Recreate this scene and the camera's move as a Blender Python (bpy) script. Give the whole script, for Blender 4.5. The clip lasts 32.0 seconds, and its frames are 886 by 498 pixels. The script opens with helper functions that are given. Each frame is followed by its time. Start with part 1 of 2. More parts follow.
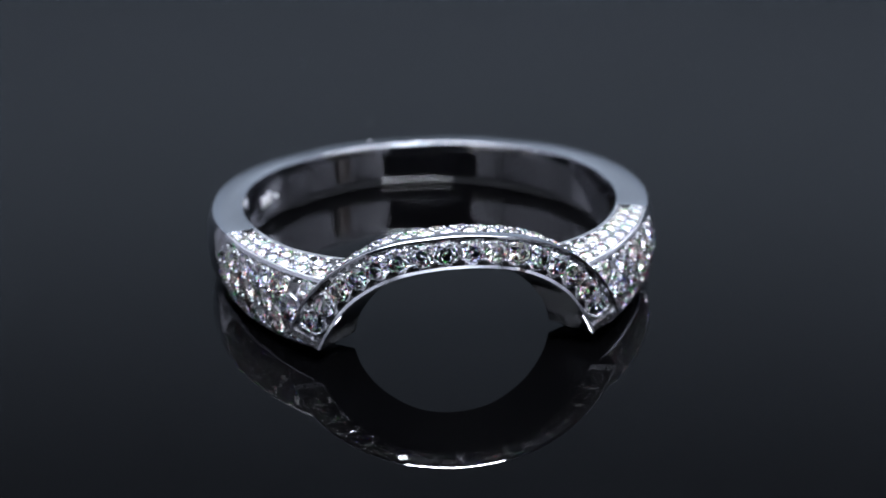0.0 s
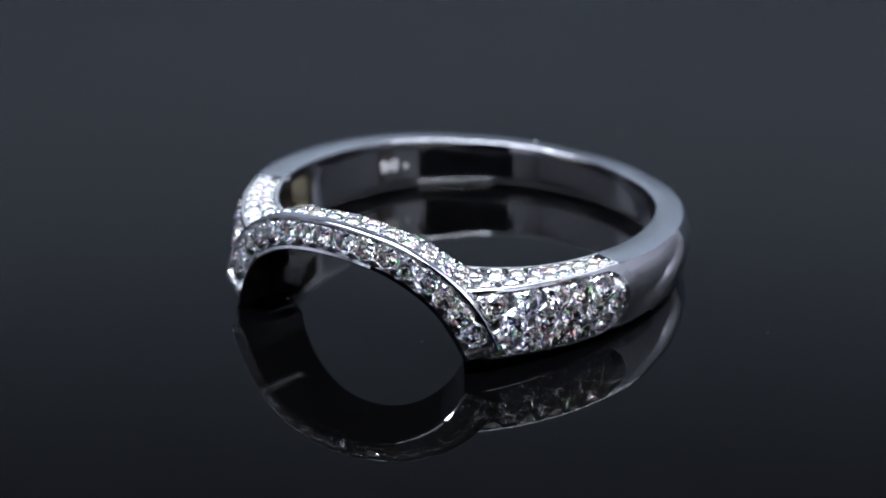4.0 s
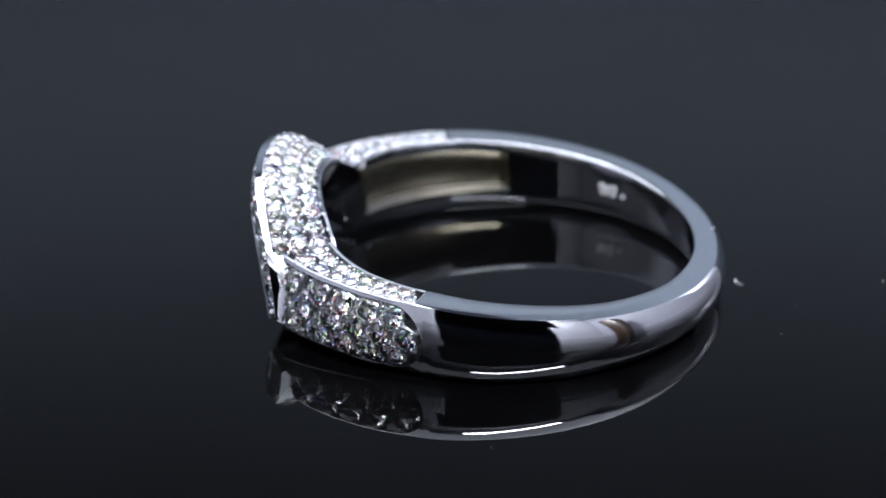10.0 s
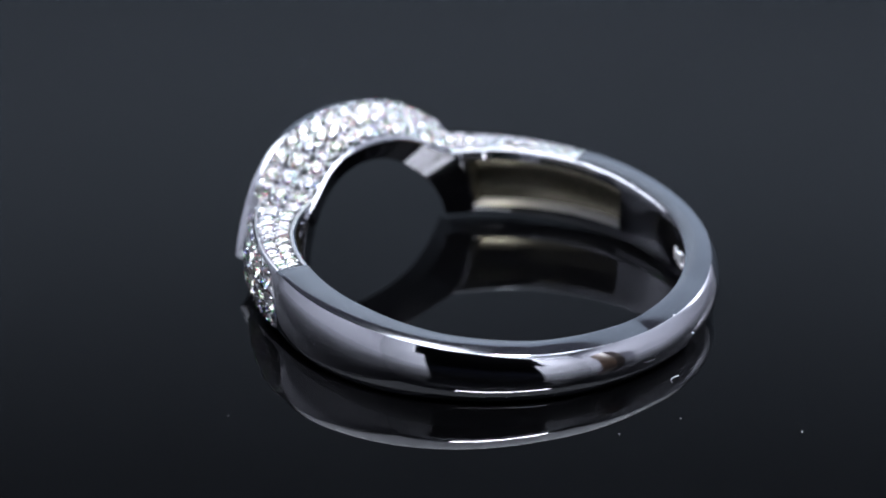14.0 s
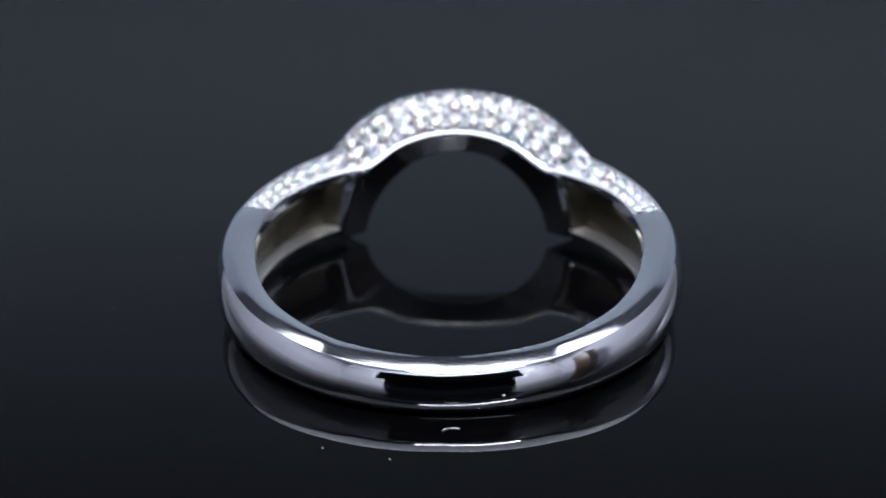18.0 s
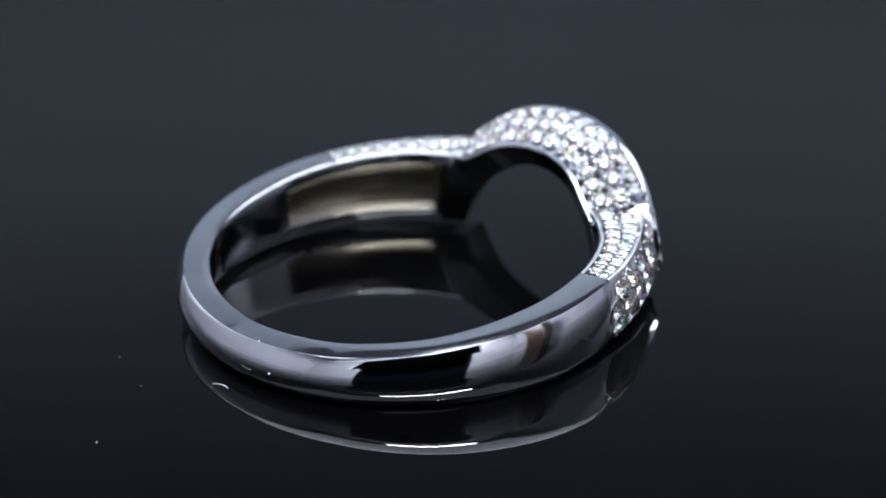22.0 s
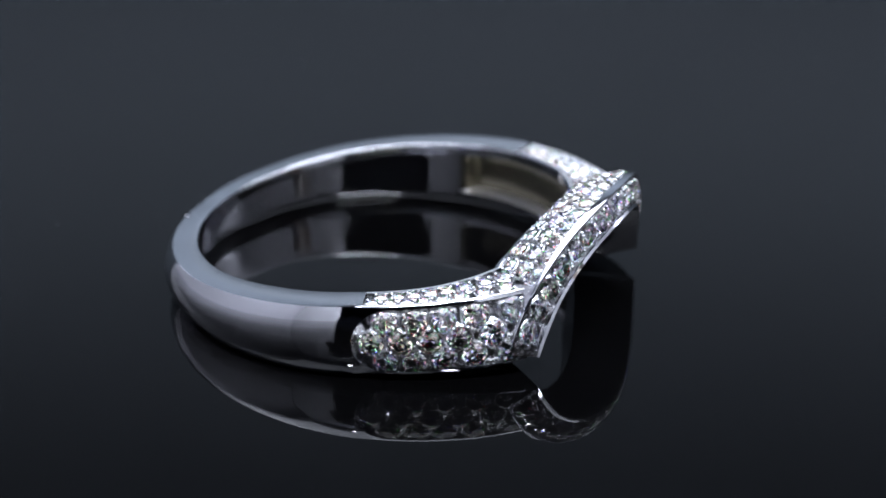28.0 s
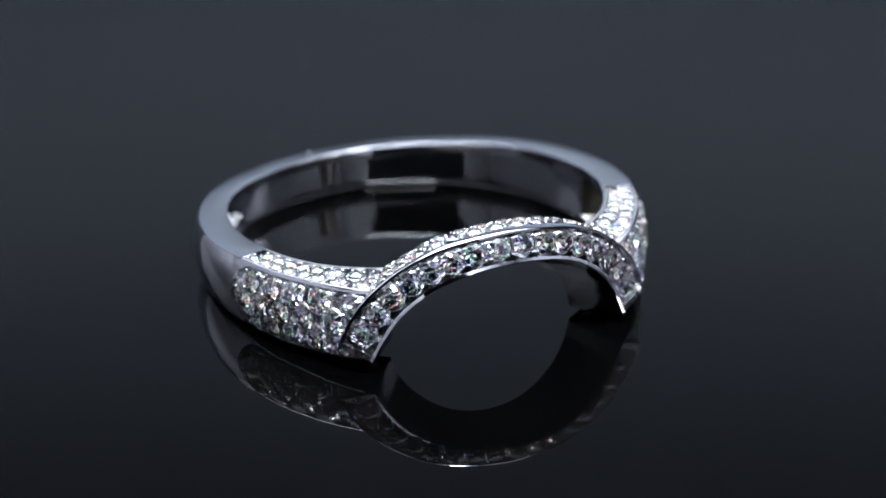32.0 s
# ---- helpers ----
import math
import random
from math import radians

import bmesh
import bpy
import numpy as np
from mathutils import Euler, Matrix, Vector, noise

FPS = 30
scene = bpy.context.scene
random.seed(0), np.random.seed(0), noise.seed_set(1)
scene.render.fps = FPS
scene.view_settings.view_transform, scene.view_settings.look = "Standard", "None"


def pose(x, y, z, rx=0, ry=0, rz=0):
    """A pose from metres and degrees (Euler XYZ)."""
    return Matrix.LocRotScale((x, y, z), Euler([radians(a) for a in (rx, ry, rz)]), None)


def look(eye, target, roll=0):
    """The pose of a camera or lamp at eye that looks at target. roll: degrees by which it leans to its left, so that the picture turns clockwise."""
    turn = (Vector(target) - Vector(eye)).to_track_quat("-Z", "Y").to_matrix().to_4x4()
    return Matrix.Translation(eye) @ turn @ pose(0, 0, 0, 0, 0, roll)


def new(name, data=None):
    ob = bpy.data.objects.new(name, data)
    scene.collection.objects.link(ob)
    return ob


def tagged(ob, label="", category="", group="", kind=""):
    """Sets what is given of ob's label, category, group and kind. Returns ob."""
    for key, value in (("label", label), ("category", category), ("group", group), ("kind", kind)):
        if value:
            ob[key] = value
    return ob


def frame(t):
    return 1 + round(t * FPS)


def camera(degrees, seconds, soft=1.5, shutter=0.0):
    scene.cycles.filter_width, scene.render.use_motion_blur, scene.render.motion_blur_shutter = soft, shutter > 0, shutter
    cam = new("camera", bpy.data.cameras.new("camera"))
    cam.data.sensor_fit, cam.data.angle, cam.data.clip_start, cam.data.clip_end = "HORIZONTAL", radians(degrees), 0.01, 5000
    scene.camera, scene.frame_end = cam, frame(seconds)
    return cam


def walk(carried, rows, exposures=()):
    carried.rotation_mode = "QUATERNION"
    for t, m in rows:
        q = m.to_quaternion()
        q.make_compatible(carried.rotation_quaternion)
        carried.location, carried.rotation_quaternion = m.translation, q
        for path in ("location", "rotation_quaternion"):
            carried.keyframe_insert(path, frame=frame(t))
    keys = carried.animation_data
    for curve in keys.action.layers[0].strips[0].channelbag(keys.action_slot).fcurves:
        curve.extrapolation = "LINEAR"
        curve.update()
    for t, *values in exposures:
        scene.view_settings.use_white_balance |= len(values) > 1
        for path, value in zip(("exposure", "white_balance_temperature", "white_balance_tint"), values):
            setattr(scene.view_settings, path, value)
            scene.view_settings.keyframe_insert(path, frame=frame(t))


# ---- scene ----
# Model units: U metres each. The turntable's axis stands at the world's origin, its top at z = 0.
U = 0.00118
cam = camera(21.225, 32.0, soft=1.6)
LIFT = 0.30  # the ring's zero height over the plate
EYE = (0.0, -80.079 * U, (39.102 + LIFT) * U)
AIM = (-0.048 * U, 0.463 * U, (0.950 + LIFT) * U)
VIEW = look(EYE, AIM, -0.618)
walk(cam, [(0, VIEW), (32, VIEW)], [(0, 0.54), (7, 0.50), (12, 0.40), (17, 0.33), (21, 0.34), (25, 0.43), (29, 0.52), (32, 0.54)])
cam.data.dof.use_dof = True
cam.data.dof.focus_distance = 82.0 * U
cam.data.dof.aperture_fstop = 46.0

# turn of the plate: seconds, degrees
TURN = ((0, 0.0), (4, -38.81), (8, -80.48), (12, -122.98), (16, -167.43), (20, -213.29), (24, -258.58), (28, -301.68), (32, -344.80))

# ---------------------------------------------------------------- light
world = bpy.data.worlds.new("room")
scene.world = world
world.use_nodes = True
world.node_tree.nodes["Background"].inputs[0].default_value = (0.55, 0.65, 1.0, 1)
world.node_tree.nodes["Background"].inputs[1].default_value = 0.012
LED = 440.0
WASH = 4.1
TOP_FILL = 0.80


# Added unseen lamp that brightens the low back wall for the reflections.
lamp = bpy.data.lights.new("wall_fill", "AREA")
lamp.shape, lamp.size, lamp.size_y, lamp.energy, lamp.color = "RECTANGLE", 0.40, 0.012, WASH, (0.90, 0.95, 1.035)
wash = new("wall_fill", lamp)
wash.matrix_world = look((0.03, 0.12, 0.075), (0.03, 0.26, 0.23))
tagged(wash, "unseen added lamp brightening the back wall", "lamp")

# Fill light added overhead to brighten stones and walls evenly.
lamp = bpy.data.lights.new("top_fill", "AREA")
lamp.shape, lamp.size, lamp.size_y, lamp.energy, lamp.color = "RECTANGLE", 0.40, 0.30, TOP_FILL, (0.90, 0.96, 1.08)
fill = tagged(new("top_fill", lamp), "added soft fill light under the light box top", "lamp")
fill.matrix_world = pose(0, 0.015, 0.297)

# ---------------------------------------------------------------- materials
def shader(name):
    m = bpy.data.materials.new(name)
    m.use_nodes = True
    nt = m.node_tree
    return m, nt, nt.nodes["Principled BSDF"]


def node(nt, kind, **inputs):
    n = nt.nodes.new(kind)
    for k, v in inputs.items():
        n.inputs[k].default_value = v
    return n


def noise_on(nt, scale, detail=3.0, coords="Object"):
    tc = nt.nodes.new("ShaderNodeTexCoord")
    n = nt.nodes.new("ShaderNodeTexNoise")
    n.inputs["Scale"].default_value = scale
    n.inputs["Detail"].default_value = detail
    nt.links.new(tc.outputs[coords], n.inputs["Vector"])
    return n


def ramp(nt, source, a, b):
    r = nt.nodes.new("ShaderNodeMapRange")
    r.inputs["From Min"].default_value, r.inputs["From Max"].default_value = 0.3, 0.7
    r.inputs["To Min"].default_value, r.inputs["To Max"].default_value = a, b
    nt.links.new(source, r.inputs["Value"])
    return r.outputs[0]


def mat_metal(name, colour, rough, bump=0.0, even=False):
    m, nt, p = shader(name)
    p.inputs["Base Color"].default_value = (*colour, 1)
    p.inputs["Metallic"].default_value = 1.0
    p.inputs["Roughness"].default_value = rough
    if not even:
        n = noise_on(nt, 5000.0)
        nt.links.new(ramp(nt, n.outputs["Fac"], rough * 0.6, rough * 1.5), p.inputs["Roughness"])
    if bump:
        b = node(nt, "ShaderNodeBump", Strength=bump, Distance=0.00002)
        f = noise_on(nt, 2600.0, 4.0)
        nt.links.new(f.outputs["Fac"], b.inputs["Height"])
        nt.links.new(b.outputs[0], p.inputs["Normal"])
    return m


def mat_plain(name, colour, rough, vary=0.12, scale=60.0, bump=0.0, spec=0.5):
    m, nt, p = shader(name)
    n = noise_on(nt, scale, 5.0)
    mix = nt.nodes.new("ShaderNodeMix")
    mix.data_type = "RGBA"
    mix.inputs["A"].default_value = (*[c * (1 - vary) for c in colour], 1)
    mix.inputs["B"].default_value = (*[c * (1 + vary) for c in colour], 1)
    nt.links.new(n.outputs["Fac"], mix.inputs["Factor"])
    nt.links.new(mix.outputs["Result"], p.inputs["Base Color"])
    p.inputs["Roughness"].default_value = rough
    p.inputs["Specular IOR Level"].default_value = spec
    if bump:
        b = node(nt, "ShaderNodeBump", Strength=bump, Distance=0.0005)
        f = noise_on(nt, scale * 12, 3.0)
        nt.links.new(f.outputs["Fac"], b.inputs["Height"])
        nt.links.new(b.outputs[0], p.inputs["Normal"])
    return m


def mat_diamond():
    m, nt, p = shader("diamond")
    out = nt.nodes["Material Output"]
    nt.nodes.remove(p)
    info = nt.nodes.new("ShaderNodeObjectInfo")
    # Tints chosen per stone paint in the coloured sparkle of dispersion.
    tint = nt.nodes.new("ShaderNodeValToRGB")
    tint.color_ramp.interpolation = "CONSTANT"
    bar = tint.color_ramp.elements
    bar[0].color, bar[1].position, bar[1].color = (1.0, 0.992, 0.972, 1), 0.45, (0.982, 0.99, 1.0, 1)
    for at, colour in ((0.80, (1.0, 0.985, 0.945)), (0.88, (0.96, 0.99, 1.0)), (0.94, (1.0, 0.975, 0.96)), (0.97, (0.965, 0.975, 1.0))):
        bar.new(at).color = (*colour, 1)
    nt.links.new(info.outputs["Random"], tint.inputs[0])
    split = nt.nodes.new("ShaderNodeSeparateColor")
    nt.links.new(tint.outputs[0], split.inputs[0])
    last = None
    for k, ior in enumerate((2.395, 2.42, 2.455)):
        only = nt.nodes.new("ShaderNodeCombineColor")
        nt.links.new(split.outputs[k], only.inputs[k])
        glass = node(nt, "ShaderNodeBsdfGlass", Roughness=0.0, IOR=ior)
        nt.links.new(only.outputs[0], glass.inputs["Color"])
        if last:
            both = nt.nodes.new("ShaderNodeAddShader")
            nt.links.new(last.outputs[0], both.inputs[0])
            nt.links.new(glass.outputs[0], both.inputs[1])
            last = both
        else:
            last = glass
    clear = node(nt, "ShaderNodeBsdfGlass", Roughness=0.0, IOR=2.42)
    nt.links.new(tint.outputs[0], clear.inputs["Color"])
    blend = node(nt, "ShaderNodeMixShader", Fac=0.04)
    nt.links.new(clear.outputs[0], blend.inputs[1])
    nt.links.new(last.outputs[0], blend.inputs[2])
    nt.links.new(blend.outputs[0], out.inputs["Surface"])
    return m


def mat_glow(name, colour, strength):
    m, nt, p = shader(name)
    p.inputs["Base Color"].default_value = (0.8, 0.8, 0.8, 1)
    p.inputs["Emission Color"].default_value = (*colour, 1)
    p.inputs["Emission Strength"].default_value = strength
    return m


GOLD = mat_metal("polished_white_gold", (0.78, 0.79, 0.84), 0.055, 0.0, True)
BEAD = mat_metal("bead_white_gold", (0.80, 0.80, 0.83), 0.07)
SEAT = mat_metal("cut_white_gold", (0.64, 0.645, 0.67), 0.2, 0.3)
SATIN = mat_metal("satin_white_gold", (0.84, 0.84, 0.86), 0.32, 0.0, True)
# Rough cast metal, with the hollows' shade darkened into its colour.
HOLLOW = mat_metal("shaded_cast_gold", (0.17, 0.155, 0.115), 0.26, 0.0, True)
BRUSHED = mat_metal("brushed_white_gold", (0.80, 0.80, 0.82), 0.12, 0.0, True)
# Same white gold, darkened to paint shade inside and under the arch.
UNDERSHADE = mat_metal("shaded_underside", (0.26, 0.26, 0.285), 0.12, 0.0, True)
STEEL = mat_metal("engraved_mark", (0.95, 0.95, 0.96), 0.55, 0.6)
DIAMOND = mat_diamond()
ACRYLIC = mat_plain("black_acrylic", (0.0006, 0.0006, 0.0007), 0.012, 0.2, 300.0)
ACRYLIC.node_tree.nodes["Principled BSDF"].inputs["IOR"].default_value = 1.23
TABLE = mat_plain("dark_table", (0.02, 0.02, 0.022), 0.5, 0.3, 40.0)
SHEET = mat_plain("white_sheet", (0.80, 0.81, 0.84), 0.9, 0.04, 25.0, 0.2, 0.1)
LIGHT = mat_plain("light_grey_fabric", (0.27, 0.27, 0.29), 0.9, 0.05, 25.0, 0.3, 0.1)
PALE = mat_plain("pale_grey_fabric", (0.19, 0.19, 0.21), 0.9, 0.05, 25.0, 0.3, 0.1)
WALL_SHADE = mat_plain("wall_shade", (0.004, 0.004, 0.0055), 0.95, 0.1, 25.0, 0.3, 0.05)
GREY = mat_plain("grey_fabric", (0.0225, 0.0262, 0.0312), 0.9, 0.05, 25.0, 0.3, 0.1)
PLASTIC = mat_plain("grey_plastic", (0.25, 0.25, 0.27), 0.45, 0.1, 50.0)
DARK = mat_plain("dark_wall", (0.03, 0.035, 0.06), 0.9, 0.2, 10.0)
WOOD = mat_plain("brown_wood", (0.022, 0.010, 0.0035), 0.5, 0.4, 30.0, 0.3)
DUST = mat_plain("grey_dust", (0.13, 0.13, 0.135), 0.9, 0.2, 900.0)
LINT = mat_plain("pale_lint", (0.4, 0.4, 0.42), 0.8, 0.1, 900.0)
GLOW = mat_glow("led_chip", (0.93, 0.97, 1.05), LED)


# ---------------------------------------------------------------- mesh helpers
def part(name, bm, material, parent=None, label="", smooth=True, sharp=32):
    if smooth:
        lim = radians(sharp)
        for f in bm.faces:
            f.smooth = True
        for e in bm.edges:
            if len(e.link_faces) == 2 and e.calc_face_angle(0) > lim:
                e.smooth = False
    me = bpy.data.meshes.new(name)
    bm.to_mesh(me)
    bm.free()
    me.materials.append(material)
    ob = new(name, me)
    ob.parent = parent
    if label:
        tagged(ob, label)
    return ob


def shared(name, me, parent, matrix):
    ob = new(name, me)
    ob.parent = parent
    ob.matrix_local = matrix
    return ob


def box(bm, lo, hi, bevel=0.0):
    r = bmesh.ops.create_cube(bm, size=1.0)
    c = [(a + b) / 2 for a, b in zip(lo, hi)]
    s = [b - a for a, b in zip(lo, hi)]
    for v in r["verts"]:
        v.co = Vector([c[i] + v.co[i] * s[i] for i in range(3)])
    if bevel:
        es = list({e for v in r["verts"] for e in v.link_edges})
        bmesh.ops.bevel(bm, geom=es, offset=bevel, segments=2, affect="EDGES", profile=0.5)


def loft(rings, closed_ends=True, cyclic=False, slot=None):
    """Quads between rings of equally many points; each ring is a closed loop."""
    bm = bmesh.new()
    vs = [[bm.verts.new(Vector(p) * U) for p in ring] for ring in rings]
    n = len(vs[0])
    for k, (a, b) in enumerate(zip(vs, vs[1:] + ([vs[0]] if cyclic else []))):
        for i in range(n):
            j = (i + 1) % n
            f = bm.faces.new((a[i], a[j], b[j], b[i]))
            f.material_index = slot(k, i) if slot else 0
    if closed_ends and not cyclic:
        bm.faces.new(vs[0][::-1])
        bm.faces.new(vs[-1])
    bmesh.ops.remove_doubles(bm, verts=bm.verts, dist=1e-8)
    bmesh.ops.recalc_face_normals(bm, faces=bm.faces)
    return bm


def table(xs, ys):
    return lambda x: float(np.interp(x, xs, ys))


# ---------------------------------------------------------------- the setting: a small light box on a table
def setting():
    bm = bmesh.new()
    box(bm, (-1.2, -1.2, -0.06), (1.2, 1.2, -0.03))
    tagged(part("ground", bm, TABLE, None, "", False), "dark matt table top under the light box", "table", kind="structure")
    W, Y0, Y1, H, T = 0.24, -0.21, 0.26, 0.30, 0.006
    z0 = -0.03

    # Unseen walls; each shade is picked for what the ring reflects.
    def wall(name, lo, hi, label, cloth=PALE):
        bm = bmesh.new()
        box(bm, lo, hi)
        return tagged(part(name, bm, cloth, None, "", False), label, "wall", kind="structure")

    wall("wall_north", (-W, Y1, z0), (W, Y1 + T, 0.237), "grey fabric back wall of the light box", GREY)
    # Black strip added as painted shade where the wall falls off to dark.
    wall("wall_north", (-W, Y1, 0.237), (W, Y1 + T, H), "added black strip for the shaded top of the back wall", WALL_SHADE)
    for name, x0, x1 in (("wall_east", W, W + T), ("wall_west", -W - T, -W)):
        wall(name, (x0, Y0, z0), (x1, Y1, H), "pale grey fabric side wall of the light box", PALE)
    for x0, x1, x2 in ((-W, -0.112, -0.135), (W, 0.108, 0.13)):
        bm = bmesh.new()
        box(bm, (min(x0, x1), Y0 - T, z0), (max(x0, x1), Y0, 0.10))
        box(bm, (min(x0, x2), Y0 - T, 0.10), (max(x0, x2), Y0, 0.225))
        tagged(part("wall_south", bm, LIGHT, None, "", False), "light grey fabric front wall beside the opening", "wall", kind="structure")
    # Unseen strip over the opening, kept white to throw light on the stones.
    wall("wall_south", (-W, Y0 - T, 0.225), (W, Y0, H), "unseen white fabric over the opening, brightening the stones", SHEET)
    bm = bmesh.new()
    box(bm, (-W - T, Y0 - T, H + 0.001), (W + T, Y1 + T, H + T))
    tagged(part("ceiling", bm, SHEET, None, "", False), "white fabric top of the light box", "ceiling", kind="structure")
    # dark room round it
    R, RZ = 1.2, 1.4
    for name, lo, hi in (("room_wall_north", (-R, R, -0.06), (R, R + 0.05, RZ)), ("room_wall_south", (-R, -R - 0.05, -0.06), (R, -R, RZ)),
                         ("room_wall_east", (R, -R, -0.06), (R + 0.05, R, RZ)), ("room_wall_west", (-R - 0.05, -R, -0.06), (-R, R, RZ))):
        bm = bmesh.new()
        box(bm, lo, hi)
        tagged(part(name, bm, DARK, None, "", False), "dark unlit room wall", "wall", kind="structure")
    bm = bmesh.new()
    box(bm, (-R, -R, RZ + 0.001), (R, R, RZ + 0.05))
    tagged(part("room_ceiling", bm, DARK, None, "", False), "dark unlit room ceiling", "ceiling", kind="structure")


def led_strip(y, z, x0, x1, count, size, label):
    top = tagged(new("led_strip"), label, "lamp", "lamps of the light box")
    bm = bmesh.new()
    box(bm, (x0 - 0.006, y - 0.008, z), (x1 + 0.006, y + 0.008, z + 0.002), 0.0005)
    part("carrier", bm, PLASTIC, top, "", False)
    for x in (x0, x1):
        bm = bmesh.new()
        box(bm, (x - 0.001, y - 0.001, z + 0.002), (x + 0.001, y + 0.001, 0.3005))
        part("hanger", bm, PLASTIC, top, "", False)
    for i in range(count):
        x = x0 + (x1 - x0) * i / (count - 1)
        bm = bmesh.new()
        box(bm, (x - size, y - 5.5 * size, z - 0.0012), (x + size, y + 5.5 * size, z - 0.0001))
        part("led_chip", bm, GLOW, top, "", False)
    return top


# ---------------------------------------------------------------- turntable
def turntable():
    top = tagged(new("turntable"), "round glossy black acrylic turntable plate", "turntable")
    bm = bmesh.new()
    prof = [(0.0, 0.0), (0.1092, 0.0), (0.1100, -0.0008), (0.1100, -0.0052), (0.1092, -0.006), (0.0, -0.006)]
    n = 128
    rings = [[bm.verts.new((r * math.cos(2 * math.pi * i / n), r * math.sin(2 * math.pi * i / n), z)) for i in range(n)] for r, z in prof[1:-1]]
    for a, b in zip(rings, rings[1:]):
        for i in range(n):
            bm.faces.new((a[i], b[i], b[(i + 1) % n], a[(i + 1) % n]))
    bm.faces.new(rings[0])
    bm.faces.new(rings[-1][::-1])
    part("plate", bm, ACRYLIC, top, "", True)
    bm = bmesh.new()
    bmesh.ops.create_cone(bm, cap_ends=True, segments=64, radius1=0.07, radius2=0.066, depth=0.0235, matrix=Matrix.Translation((0, 0, -0.018)))
    part("base", bm, PLASTIC, top, "", True)
    return top


def lint(x, y, turn, length, bend, thick=0.035):
    """A tiny curved fibre lying on the plate; its thing stands on the turntable's axis."""
    bm = bmesh.new()
    n, k = 9, 6
    rows = []
    for i in range(n):
        s = i / (n - 1) - 0.5
        px, py, pz = s * length, bend * (4 * s * s - 0.5) * length, thick + 0.10 * max(0.0, s) * length
        c, d = math.cos(turn), math.sin(turn)
        rows.append([((x + c * px - d * py), (y + d * px + c * py) + thick * math.cos(2 * math.pi * j / k), pz + thick * math.sin(2 * math.pi * j / k)) for j in range(k)])
    ob = part("lint_fibre", loft(rows), LINT)
    return tagged(ob, "tiny pale lint fibre lying on the black plate", "lint")


def dust(x, y, z, size, seed, on="the black plate"):
    """A ragged crumb of dust; its thing stands on the turntable's axis."""
    rnd = random.Random(seed)
    bm = bmesh.new()
    bmesh.ops.create_icosphere(bm, subdivisions=1, radius=1.0)
    for v in bm.verts:
        k = rnd.uniform(0.6, 1.2)
        v.co = Vector((x + v.co.x * k * size * 1.3, y + v.co.y * k * size, z + 0.6 * size + v.co.z * k * size * 0.6)) * U
    ob = part("dust_speck", bm, LINT if z else DUST, None, "", False)
    return tagged(ob, "tiny pale speck of dust lying on " + on, "dust", "dust on the turntable")


# ---------------------------------------------------------------- the ring, front towards -y, in model units
RIN = 7.1
Z_TOP = table((30, 37, 50, 65, 75, 100, 125, 150, 180), (2.88, 2.84, 2.77, 2.67, 2.60, 2.25, 1.90, 1.60, 1.46))
R_IN = table((30, 100, 125, 180), (7.06, 7.06, 7.24, 7.26))
Z_BOT = table((30, 36, 50, 70, 90, 180), (0.42, 0.36, 0.16, -0.02, -0.16, -0.20))
Z_IN = table((30, 38, 60, 90, 180), (0.02, 0.0, -0.16, -0.28, -0.28))
R_TOP = table((30, 37, 50, 70, 100, 125, 180), (8.92, 8.82, 8.50, 8.27, 8.23, 8.27, 8.14))
R_MID = table((30, 36, 50, 74, 100, 125, 180), (9.26, 9.22, 8.84, 8.50, 8.52, 8.58, 8.48))
R_BOT = table((30, 36, 50, 70, 100, 180), (9.36, 9.22, 8.66, 8.15, 8.12, 8.10))


FLAT = table((71.8, 74, 85, 100, 131, 168, 180), (1.12, 1.08, 0.93, 0.76, 0.47, 0.08, 0.06))
FALL = table((71.8, 78, 100, 131, 168, 180), (0.02, 0.025, 0.05, 0.085, 0.13, 0.135))
RISE = table((71.8, 90, 131, 180), (0.0, 0.03, 0.08, 0.11))


def R_RIM(s):
    """Inner radius of the upper edge, which leans inwards towards the arch."""
    return R_IN(s) - 0.34 * max(0.0, 1 - (s - 33) / 18) ** 1.2


def polar(psi, r, z):
    a = radians(psi)
    return Vector((r * math.sin(a), -r * math.cos(a), z))


def dome(psi, v):
    """Radius and height on the outer face; v runs from its top edge to its bottom edge."""
    s = abs(psi) if abs(psi) <= 180 else 360 - abs(psi)
    rt, rb = R_TOP(s), R_BOT(s)
    zt, zb = Z_TOP(s) + RISE(s) - FALL(s) - 0.02, Z_BOT(s)
    bulge = R_MID(s) - (rt + rb) / 2
    full = 1.0 if s > 75 else 0.0
    w = 4 * v * (1 - v)
    w = w * (1 - full) + full * (w ** (0.72 + 0.28 * min(1.0, max(0.0, (s - 78) / 40))) if w > 0 else 0.0)
    return rt + (rb - rt) * v + bulge * w, zt + (zb - zt) * v


def lean(s, z):
    """The shoulder starts along the leaning leg of the arch."""
    return s - 4.5 * max(0.0, z) / 2.7 * min(1.0, max(0.0, 1 - (s - 36.5) / 12.0))


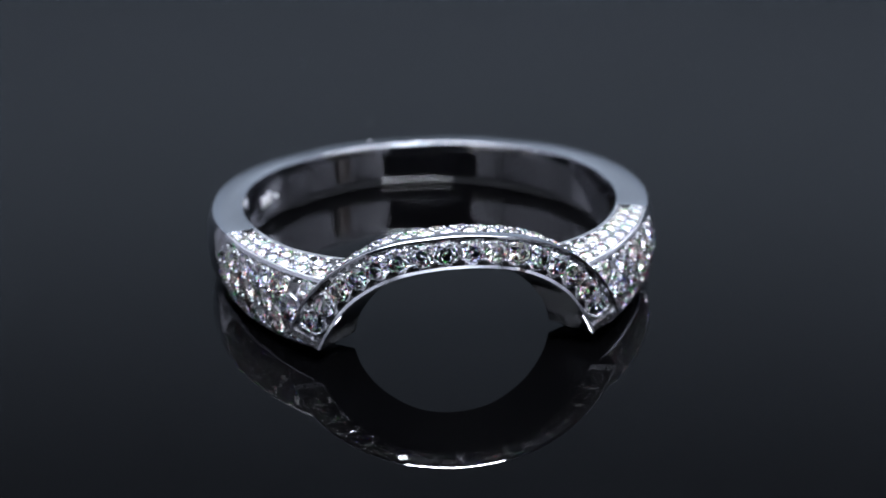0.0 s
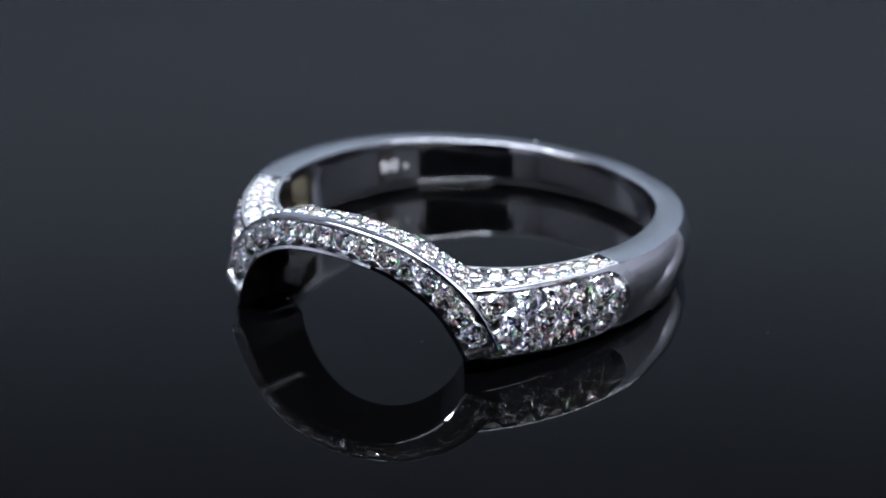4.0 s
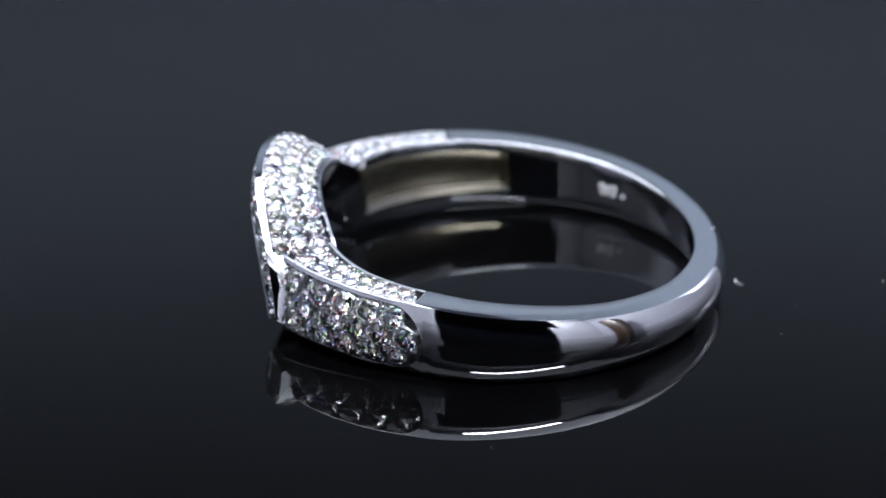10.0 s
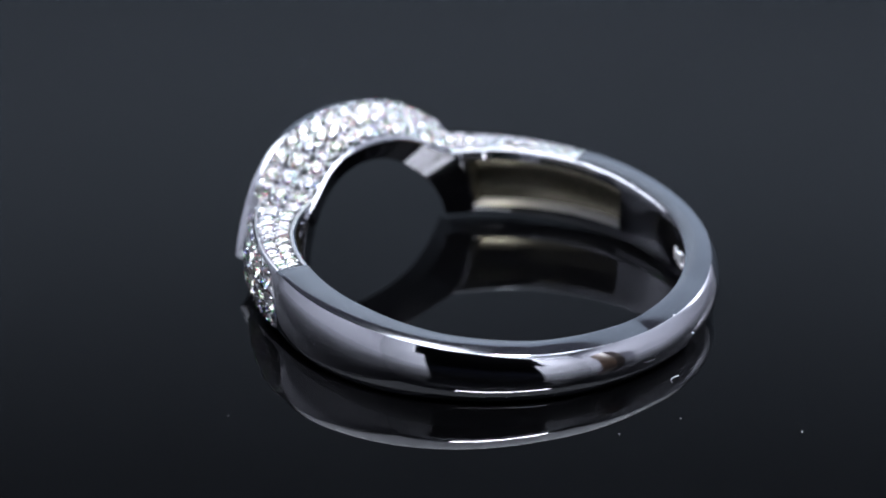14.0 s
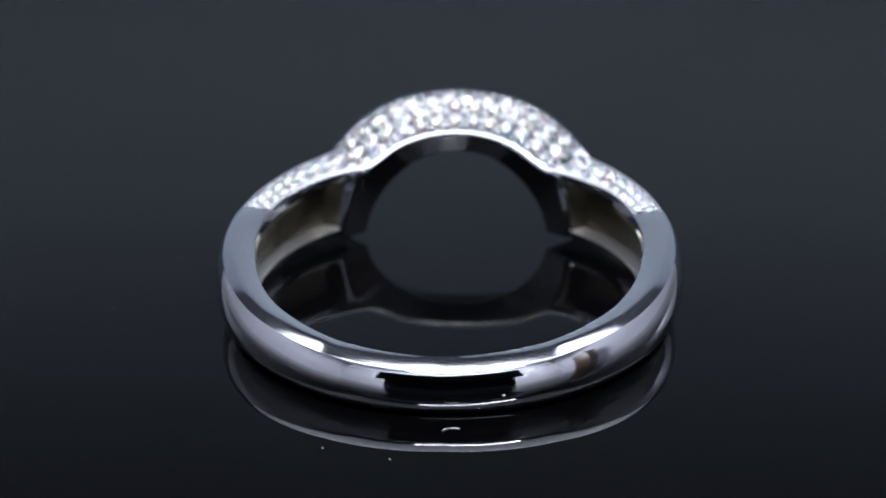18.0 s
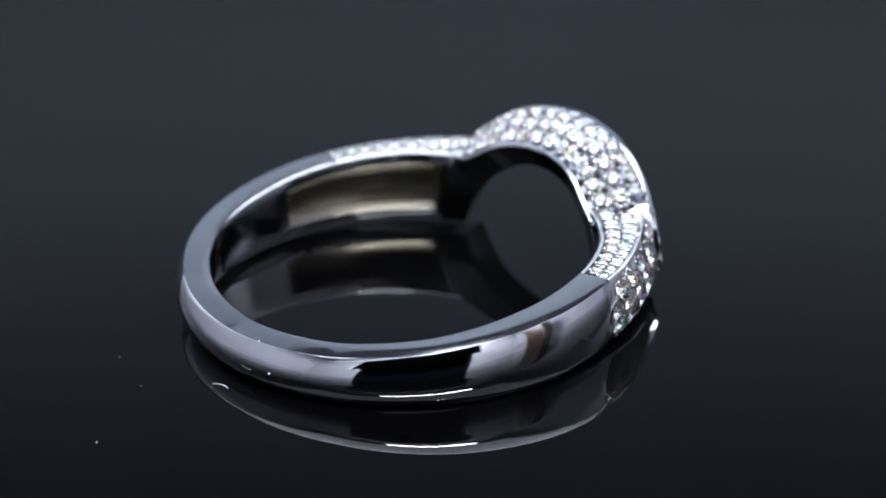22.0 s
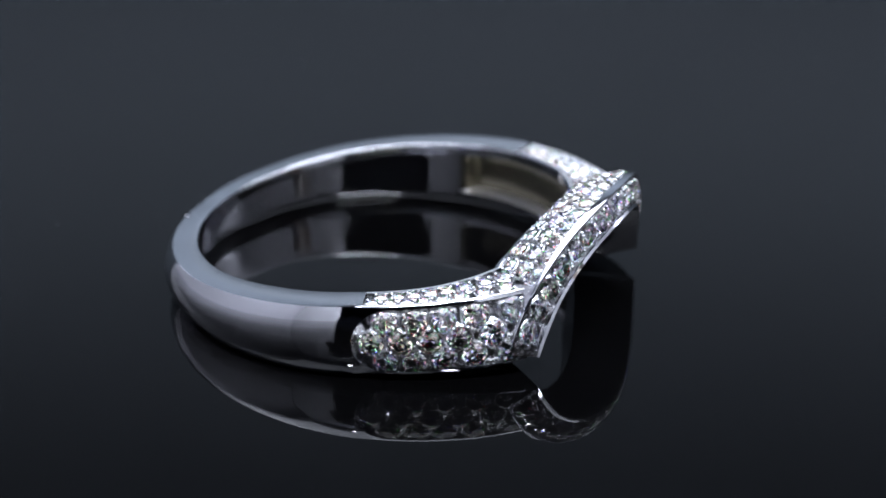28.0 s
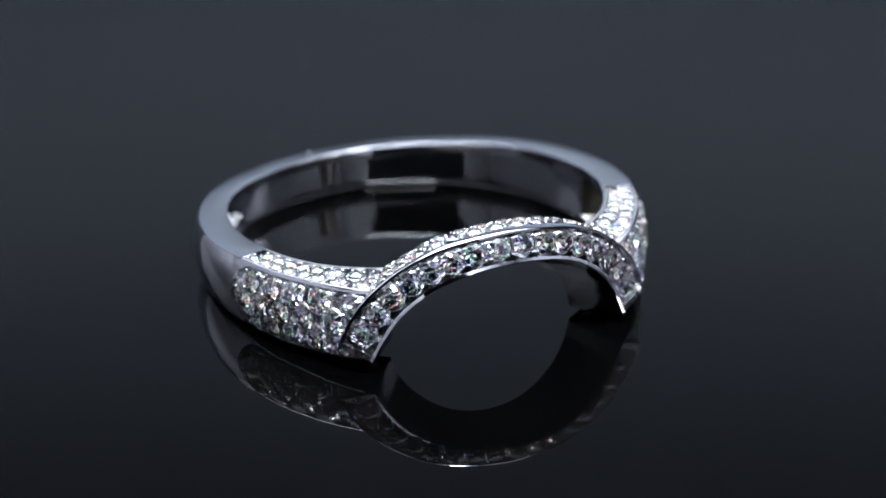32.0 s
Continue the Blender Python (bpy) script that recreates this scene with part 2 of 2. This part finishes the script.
def band():
    """Shank and shoulders in one sweep, with the beds of the stones and the hollows inside the shoulders sunk in."""
    stations = []
    outer0, outer1, top1, hol0, hol1 = 35.4, 74.4, 71.8, 40.5, 90.0
    marks = [outer0, outer1, top1, hol0, hol1]
    psis = sorted(set([34.9 + i * 1.5 for i in range(0, 97)] + [66 + i * 0.5 for i in range(0, 18)] + [180.0]))
    psis = [p for p in psis if p <= 180 and all(abs(p - m) > 0.2 for m in marks)]
    for m in marks:
        psis += [m - 0.02, m + 0.02]
    psis = sorted(psis)

    def section(s):
        zt, zb, rin = Z_TOP(s), Z_BOT(s), R_IN(s)
        zi = Z_IN(s)
        tall = min(0.5, 0.34 - zi)
        pts = [(rin + 0.26 * (1 - math.sin(radians(q))), zi + tall * (1 - math.cos(radians(q)))) for q in (0, 22, 45, 68, 90)]
        dp = 0.76 * min(1.0, max(0.0, (s - hol0) / 1.4)) * min(1.0, max(0.0, (hol1 - s) / 2.0))
        h0, h1 = 0.36, zt - 0.42
        pts += [(rin + dp * d, h0 + (h1 - h0) * q) for d, q in ((0, 0), (0.70, 0.05), (0.93, 0.22), (1.0, 0.5), (0.93, 0.78), (0.70, 0.95), (0, 1.0))]
        rit = R_RIM(s)
        up = RISE(s)
        pts += [(rit, zt + up - 0.07), (rit + 0.02, zt + up - 0.02), (rit + 0.07, zt + up)]
        if s < top1:
            ra, rb = rit + 0.17, R_TOP(s) - 0.10
            pts += [(ra, zt), (ra, zt - 0.48), (rb, zt - 0.48), (rb, zt), (R_TOP(s) - 0.03, zt - 0.01)]
        else:
            rf = rit + FLAT(s)
            pts += [(rf, zt + up)]
            pts += [(rf + (R_TOP(s) - rf) * q, zt + up - FALL(s) * q ** 1.1) for q in (0.25, 0.5, 0.75, 0.96)]
        do = 0.60 * min(1.0, max(0.0, (outer1 - s) / 3.4)) if outer0 <= s < outer1 else 0.0
        half = 0.468
        if s > 66.0:
            half = 0.468 * math.sqrt(max(0.01, 1 - ((s - 66.0) / 8.45) ** 2)) if s < outer1 else 0.045
        va, vb = 0.5 - half, 0.5 + half
        for k in range(6):
            r, z = dome(s, va * k / 5)
            pts.append((r, z))
        for k in range(11):
            r, z = dome(s, va + (vb - va) * k / 10)
            pts.append((r - do * (0.4 if k in (0, 10) else 1.0), z))
        for k in range(6):
            r, z = dome(s, vb + (1 - vb) * k / 5)
            pts.append((r, z))
        pts += [(R_BOT(s) - 0.08, zb - 0.04)]
        return pts

    for s in psis:
        stations.append([polar(lean(s, z), r, z) for r, z in section(s)])
    for s in reversed(psis[:-1]):
        stations.append([polar(-lean(s, z), r, z) for r, z in section(s)])
    full = psis + psis[-2::-1]

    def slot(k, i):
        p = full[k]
        # Painted shade: dark hollow walls, pale satin floor that faces the light.
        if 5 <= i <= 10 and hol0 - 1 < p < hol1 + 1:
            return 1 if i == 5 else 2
        if p >= top1 and 14 <= i <= 18:
            return 4 if i == 14 else 0
        if 14 <= i <= 18:
            return 3 if i in (15, 16, 17) else 1
        return 3 if 25 <= i <= 36 and outer0 - 0.1 < p < outer1 else 0

    return loft(stations, slot=slot)


def along(points, n):
    """n points evenly spread along a smooth line through the given ones."""
    p = np.array(points, float)
    t = np.concatenate([[0], np.cumsum(np.linalg.norm(np.diff(p, axis=0), axis=1))])
    fine = np.linspace(0, t[-1], 400)
    m = np.gradient(p, t, axis=0)
    out = []
    for f in fine:
        i = min(max(int(np.searchsorted(t, f)) - 1, 0), len(t) - 2)
        h = t[i + 1] - t[i]
        u = (f - t[i]) / h
        out.append((2 * u ** 3 - 3 * u * u + 1) * p[i] + (u ** 3 - 2 * u * u + u) * h * m[i] + (-2 * u ** 3 + 3 * u * u) * p[i + 1] + (u ** 3 - u * u) * h * m[i + 1])
    out = np.array(out)
    d = np.concatenate([[0], np.cumsum(np.linalg.norm(np.diff(out, axis=0), axis=1))])
    s = np.linspace(0, d[-1], n)
    return np.stack([np.interp(s, d, out[:, k]) for k in range(3)], 1)


def bow(y0, k=25.5, side=0.0):
    return lambda x: y0 + side * x + x * x / k


def onto(x):
    return -math.sqrt(7.04 ** 2 - x * x)


def inner(x):
    """The inner rim of the arch's legs stands a little inside the finger hole."""
    r = 7.04 - 0.46 / (1 + math.exp((abs(x) - 3.9) / 0.28))
    return -math.sqrt(r * r - x * x)


HALF = 61


def curve(pts, yf, slant=0.012, shift=0.0):
    both = [(shift - x, z) for x, z in reversed(pts[1:])] + [(shift + x, z) for x, z in pts]
    both = [(x, yf(x), z - slant * x) for x, z in both]
    return along(both, 2 * HALF - 1)


ARCH_A = curve(((0, 4.90), (1.22, 4.80), (2.36, 4.58), (3.45, 4.10), (4.5, 3.29), (5.33, 2.24), (5.75, 1.37), (5.93, 0.82)), bow(-8.93, 23.8, -0.021), 0.0, -0.08)
ARCH_B = curve(((0, 4.74), (1.0, 4.66), (2.4, 4.33), (3.55, 3.62), (4.35, 2.95), (5.0, 1.9), (5.2, 1.0), (5.25, 0.45)), bow(-7.75), 0.02)
ARCH_C = curve(((0, 3.74), (1.1, 3.65), (2.16, 3.37), (3.09, 2.85), (3.87, 2.12), (4.39, 1.28), (4.82, 0.36)), bow(-9.16, 20.8), 0.0, -0.10)
ARCH_D = curve(((0, 3.95), (1.4, 3.79), (2.3, 3.48), (2.95, 3.08), (3.45, 2.78), (3.85, 2.45), (4.15, 1.7), (4.3, 0.9), (4.35, 0.05)), inner)
ARCH_E = curve(((0, 3.10), (0.7, 3.03), (1.3, 2.84), (1.95, 2.46), (2.5, 1.98), (3.02, 1.32), (3.34, 0.68), (3.5, 0.04)), lambda x: onto(x) + 0.16 * math.exp(-(x / 2.4) ** 2))


def arch_top(i, u):
    """A point of the domed upper side of the arch: u = 0 at its front rim, 1 at its inner rim."""
    a, b, d = ARCH_A[i], ARCH_B[i], ARCH_D[i]
    m = 0.48
    return a * (u - m) * (u - 1) / (m) + b * u * (u - 1) / (m * (m - 1)) + d * u * (u - m) / (1 - m)


def arch_face(i, u):
    """A point of the arch's front face: u = 0 at its lower rim, 1 at its upper rim."""
    return ARCH_C[i] * (1 - u) + ARCH_A[i] * u


def unit(v):
    return v / np.linalg.norm(v)


def normal_of(fn, i, u):
    i0, i1 = max(i - 1, 0), min(i + 1, 2 * HALF - 2)
    di = fn(i1, u) - fn(i0, u)
    du = fn(i, min(u + 0.02, 1)) - fn(i, max(u - 0.02, 0))
    return unit(np.cross(di, du))


def arch():
    rings = []
    for i in range(2 * HALF - 1):
        nf, out = normal_of(arch_face, i, 0.5), []
        if nf[1] > 0:
            nf = -nf
        sunk = 0.60 if 3 <= i <= 2 * HALF - 5 else 0.0
        out += [arch_face(i, 0.0), arch_face(i, 0.035) + nf * 0.045, arch_face(i, 0.11)]
        out += [arch_face(i, u) - nf * sunk * k for u, k in ((0.12, 0.16), (0.30, 1.0), (0.74, 1.0), (0.90, 0.2))] + [arch_face(i, 0.92), arch_face(i, 0.985)]
        out += [arch_top(i, u) for u in (0.025, 0.105)]
        for u in (0.12, 0.22, 0.36, 0.5, 0.65, 0.8, 0.925):
            nt = normal_of(arch_top, i, u)
            c = arch_top(i, 0.4) - ARCH_E[i]
            if np.dot(nt, c) < 0:
                nt = -nt
            deep = 0.50 if 0.165 < i / (2 * HALF - 2) < 0.835 else 0.0
            out.append(arch_top(i, u) - nt * deep)
        out += [arch_top(i, u) for u in (0.945, 0.985)]
        d, e, c = ARCH_D[i], ARCH_E[i], ARCH_C[i]
        out += [d + (e - d) * 0.06, d + (e - d) * 0.95]
        out += [e + (c - e) * k for k in (0.03, 0.3, 0.6, 0.97)]
        rings.append([Vector(p) for p in out])
    # Slot 2 carries the painted shade of underside and inner wall.
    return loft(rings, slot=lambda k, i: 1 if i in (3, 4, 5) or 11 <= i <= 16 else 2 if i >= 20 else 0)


# stones: a round brilliant of diameter 1, girdle at z = 0
def brilliant():
    bm = bmesh.new()

    def circle(n, r, z, turn=0.0):
        return [bm.verts.new((r * math.cos(2 * math.pi * (i + turn) / n), r * math.sin(2 * math.pi * (i + turn) / n), z)) for i in range(n)]

    tab, star = circle(8, 0.25, 0.17), circle(8, 0.385, 0.10, 0.5)
    g1, g2 = circle(16, 0.5, 0.012), circle(16, 0.5, -0.012)
    pav = circle(8, 0.24, -0.234, 0.5)
    culet = bm.verts.new((0, 0, -0.432))
    bm.faces.new(tab)
    for i in range(8):
        j = (i + 1) % 8
        bm.faces.new((tab[i], star[i], tab[j]))
        bm.faces.new((tab[i], star[i - 1], g1[2 * i], star[i]))
        bm.faces.new((star[i], g1[2 * i], g1[2 * i + 1]))
        bm.faces.new((star[i], g1[2 * i + 1], g1[(2 * i + 2) % 16]))
        bm.faces.new((pav[i], g2[2 * i + 1], g2[2 * i]))
        bm.faces.new((pav[i], g2[(2 * i + 2) % 16], g2[2 * i + 1]))
        bm.faces.new((pav[i - 1], pav[i], g2[2 * i]))
        bm.faces.new((culet, pav[i], pav[i - 1]))
    for i in range(16):
        j = (i + 1) % 16
        bm.faces.new((g1[i], g2[i], g2[j], g1[j]))
    bmesh.ops.recalc_face_normals(bm, faces=bm.faces)
    me = bpy.data.meshes.new("diamond")
    bm.to_mesh(me)
    bm.free()
    me.materials.append(DIAMOND)
    return me


def seat_mesh():
    """The cut metal round a stone: a low collar with six corners, a seat under the stone and a skirt down to the bed."""
    bm = bmesh.new()
    n = 24
    rows = []
    for r, z, six in ((0.32, -0.50, 0), (0.494, -0.05, 0), (0.507, -0.03, 0), (0.53, -0.03, 0.3), (0.62, -0.09, 1), (0.62, -0.55, 1)):
        row = []
        for i in range(n):
            a = 2 * math.pi * i / n
            k = math.cos(math.pi / 6) / math.cos((a + math.pi / 6) % (math.pi / 3) - math.pi / 6)
            rr = r * (1 - six) + r * six * (k * 1.06)
            row.append(bm.verts.new((rr * math.cos(a), rr * math.sin(a), z)))
        rows.append(row)
    for a, b in zip(rows, rows[1:]):
        for i in range(n):
            bm.faces.new((a[i], b[i], b[(i + 1) % n], a[(i + 1) % n]))
    bm.faces.new(rows[0])
    bmesh.ops.recalc_face_normals(bm, faces=bm.faces)
    for f in bm.faces:
        f.smooth = True
    for e in bm.edges:
        if len(e.link_faces) == 2 and e.calc_face_angle(0) > 0.5:
            e.smooth = False
    me = bpy.data.meshes.new("seat")
    bm.to_mesh(me)
    bm.free()
    me.materials.append(SEAT)
    return me


def bead_mesh():
    bm = bmesh.new()
    bmesh.ops.create_icosphere(bm, subdivisions=2, radius=1.0)
    for f in bm.faces:
        f.smooth = True
    me = bpy.data.meshes.new("prong")
    bm.to_mesh(me)
    bm.free()
    me.materials.append(BEAD)
    return me


def upright(p, n, t, size):
    """A pose with z along n and x along t, at p, of that size; model units."""
    n = Vector(n).normalized()
    t = Vector(t)
    t = (t - n * t.dot(n)).normalized()
    b = n.cross(t)
    m = Matrix((t, b, n)).transposed().to_4x4()
    return Matrix.Translation(Vector(p) * U) @ m @ Matrix.Scale(size * U, 4)


def places():
    """All the stones: point, normal, direction of the row, diameter."""
    got = []
    # one row on the arch's front face
    count = 16
    for k in range(count):
        x = (k + 0.5) / count
        i = int(round(3 + x * (2 * HALF - 8)))
        n = normal_of(arch_face, i, 0.5)
        n = n if n[1] < 0 else -n
        t = arch_face(min(i + 1, 2 * HALF - 2), 0.5) - arch_face(i - 1, 0.5)
        got.append((arch_face(i, 0.525), n, t, 0.83))
    # three rows on its upper side
    for row, (u, size, num) in enumerate(((0.25, 0.67, 14), (0.53, 0.67, 13), (0.80, 0.60, 13))):
        lo, hi = (0.185, 0.20, 0.22)[row], (0.815, 0.80, 0.78)[row]
        for k in range(num):
            x = lo + (hi - lo) * k / (num - 1)
            i = int(round(x * (2 * HALF - 2)))
            n = normal_of(arch_top, i, u)
            if np.dot(n, arch_top(i, 0.4) - ARCH_E[i]) < 0:
                n = -n
            t = arch_top(i + 1, u) - arch_top(i - 1, u)
            got.append((arch_top(i, u), n, t, size))
    for side in (1, -1):
        # three rows on the outer side of each shoulder
        for row, v in enumerate((0.215, 0.50, 0.785)):
            for k in range(5):
                psi = 39.4 + 6.75 * k + (3.4 if row == 1 else 0.0)

                def at(p, q):
                    r, z = dome(p, q)
                    return np.array(polar(side * lean(p, z), r, z))

                t = at(psi + 0.5, v) - at(psi - 0.5, v)
                n = unit(np.cross(t, at(psi, v + 0.02) - at(psi, v - 0.02)))
                p = at(psi, v)
                n = n if np.dot(n[:2], p[:2]) > 0 else -n
                got.append((p, n, t, 0.93 - 0.002 * (psi - 40)))
        # two rows on its upper side, one where it narrows
        for row in range(2):
            for k in range(9):
                psi = 37.0 + 4.35 * k + (2.1 if row else 0.0)
                w = R_TOP(psi) - 0.14 - R_RIM(psi) - 0.2
                if psi > 70.5:
                    continue
                r = R_RIM(psi) + 0.2 + w * (0.27, 0.73)[row]
                size = min(0.60, w * 0.53)
                got.append((np.array(polar(side * lean(psi, 2.7), r, Z_TOP(psi))), np.array((0, 0, 1.0)), np.array(polar(side * (psi + 90), 1, 0)), size))
    return got


def ring():
    top = tagged(new("ring"), "white gold arched ring with pave diamonds lying on black acrylic", "ring")
    hoop = part("band", band(), GOLD, top, "polished white gold band with hollowed shoulders", True, 28)
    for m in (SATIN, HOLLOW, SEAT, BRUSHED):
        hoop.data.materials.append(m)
    bridge = part("arch", arch(), GOLD, top, "polished white gold arched front", True, 28)
    for m in (SEAT, UNDERSHADE):
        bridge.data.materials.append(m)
    gem, seat, bead = brilliant(), seat_mesh(), bead_mesh()
    beads = []
    rnd = random.Random(4)
    for p, n, t, size in places():
        m = upright(p, n, t, size) @ Matrix.Translation((0, 0, -0.09))
        s = shared("seat", seat, top, m)
        shared("diamond", gem, s, pose(rnd.uniform(-0.01, 0.01), 0, 0.015, rnd.uniform(-7, 7), rnd.uniform(-7, 7), rnd.uniform(0, 45)))
        n, t = unit(np.array(n)), unit(np.array(t))
        b = np.cross(n, t)
        for q in range(4):
            a = radians(45 + 90 * q)
            c = np.array(p) + (math.cos(a) * t + math.sin(a) * b) * size * 0.51
            if all(np.linalg.norm(c - o[0]) > 0.21 for o in beads):
                beads.append((c - n * 0.025, n, t, 0.062))
    for c, n, t, r in beads[:300]:
        shared("prong", bead, top, upright(c, n, t, r))
    bm = bmesh.new()
    for c, n, t, r in beads[300:]:
        bmesh.ops.create_icosphere(bm, subdivisions=1, radius=r * U, matrix=Matrix.Translation(Vector(c) * U))
    if len(beads) > 300:
        tagged(part("prong_rest", bm, BEAD, top), kind="stuff")
    # worn stamp inside the band
    bm = bmesh.new()
    for dx, dz, w, h, lean in ((-0.34, 0.0, 0.14, 0.42, 0.12), (-0.10, -0.02, 0.12, 0.34, -0.1), (0.16, 0.0, 0.14, 0.42, -0.12), (0.62, -0.1, 0.1, 0.12, 0.0)):
        a = 235.5 - dx / RIN * 57.3
        c = polar(a, R_IN(124) - 0.012, 0.92 + dz)
        m = Matrix.Translation(c * U) @ Matrix.Rotation(radians(a), 4, "Z") @ Matrix.Rotation(lean, 4, "Y") @ Matrix.Diagonal((1.25 * w * U, 0.07 * U, 1.1 * h * U, 1))
        bmesh.ops.create_cube(bm, size=1.0, matrix=m)
    part("stamp", bm, STEEL, top, "worn stamped mark", False)
    return top


def wooden_block():
    bm = bmesh.new()
    box(bm, (0.172, -0.128, -0.03), (0.212, -0.094, 0.115), 0.003)
    return tagged(part("wooden_block", bm, WOOD, None, "", True), "plain brown wooden block standing on the dark table", "block")


setting()
wooden_block()
led_strip(-0.13, 0.23, -0.045, 0.105, 34, 0.0011, "row of white LED chips hung under the light box top")
PLATE = turntable()
FIBRES = [lint(-2.12, 10.85, 0.5, 0.62, 0.22, 0.017)]
FIBRES += [dust(x, y, z, r, k) for k, (x, y, z, r) in enumerate(((2.3, -4.2, 0, 0.026), (1.83, 12.76, 0, 0.035), (-3.2, 16.2, 0, 0.04), (11.77, 3.97, 0, 0.03), (-0.5, 13.14, 0, 0.03)))]
FIBRES += [dust(-3.79, 9.86, 0.88, 0.055, 7, "the polished band"), dust(-2.99, 9.76, 1.78, 0.045, 9, "the polished band")]
RING = ring()


def motions():
    rows, ring_rows = [], []
    for t in [k * 2.0 for k in range(17)]:
        a = float(np.interp(t, [r[0] for r in TURN], [r[1] for r in TURN]))
        m = pose(0, 0, 0, 0, 0, a)
        rows.append((t, m))
        ring_rows.append((t, m @ pose(-0.539 * U, 2.003 * U, LIFT * U, 0, 0, 7.5)))
    walk(PLATE, rows)
    for f in FIBRES:
        walk(f, rows)
    walk(RING, ring_rows)


motions()
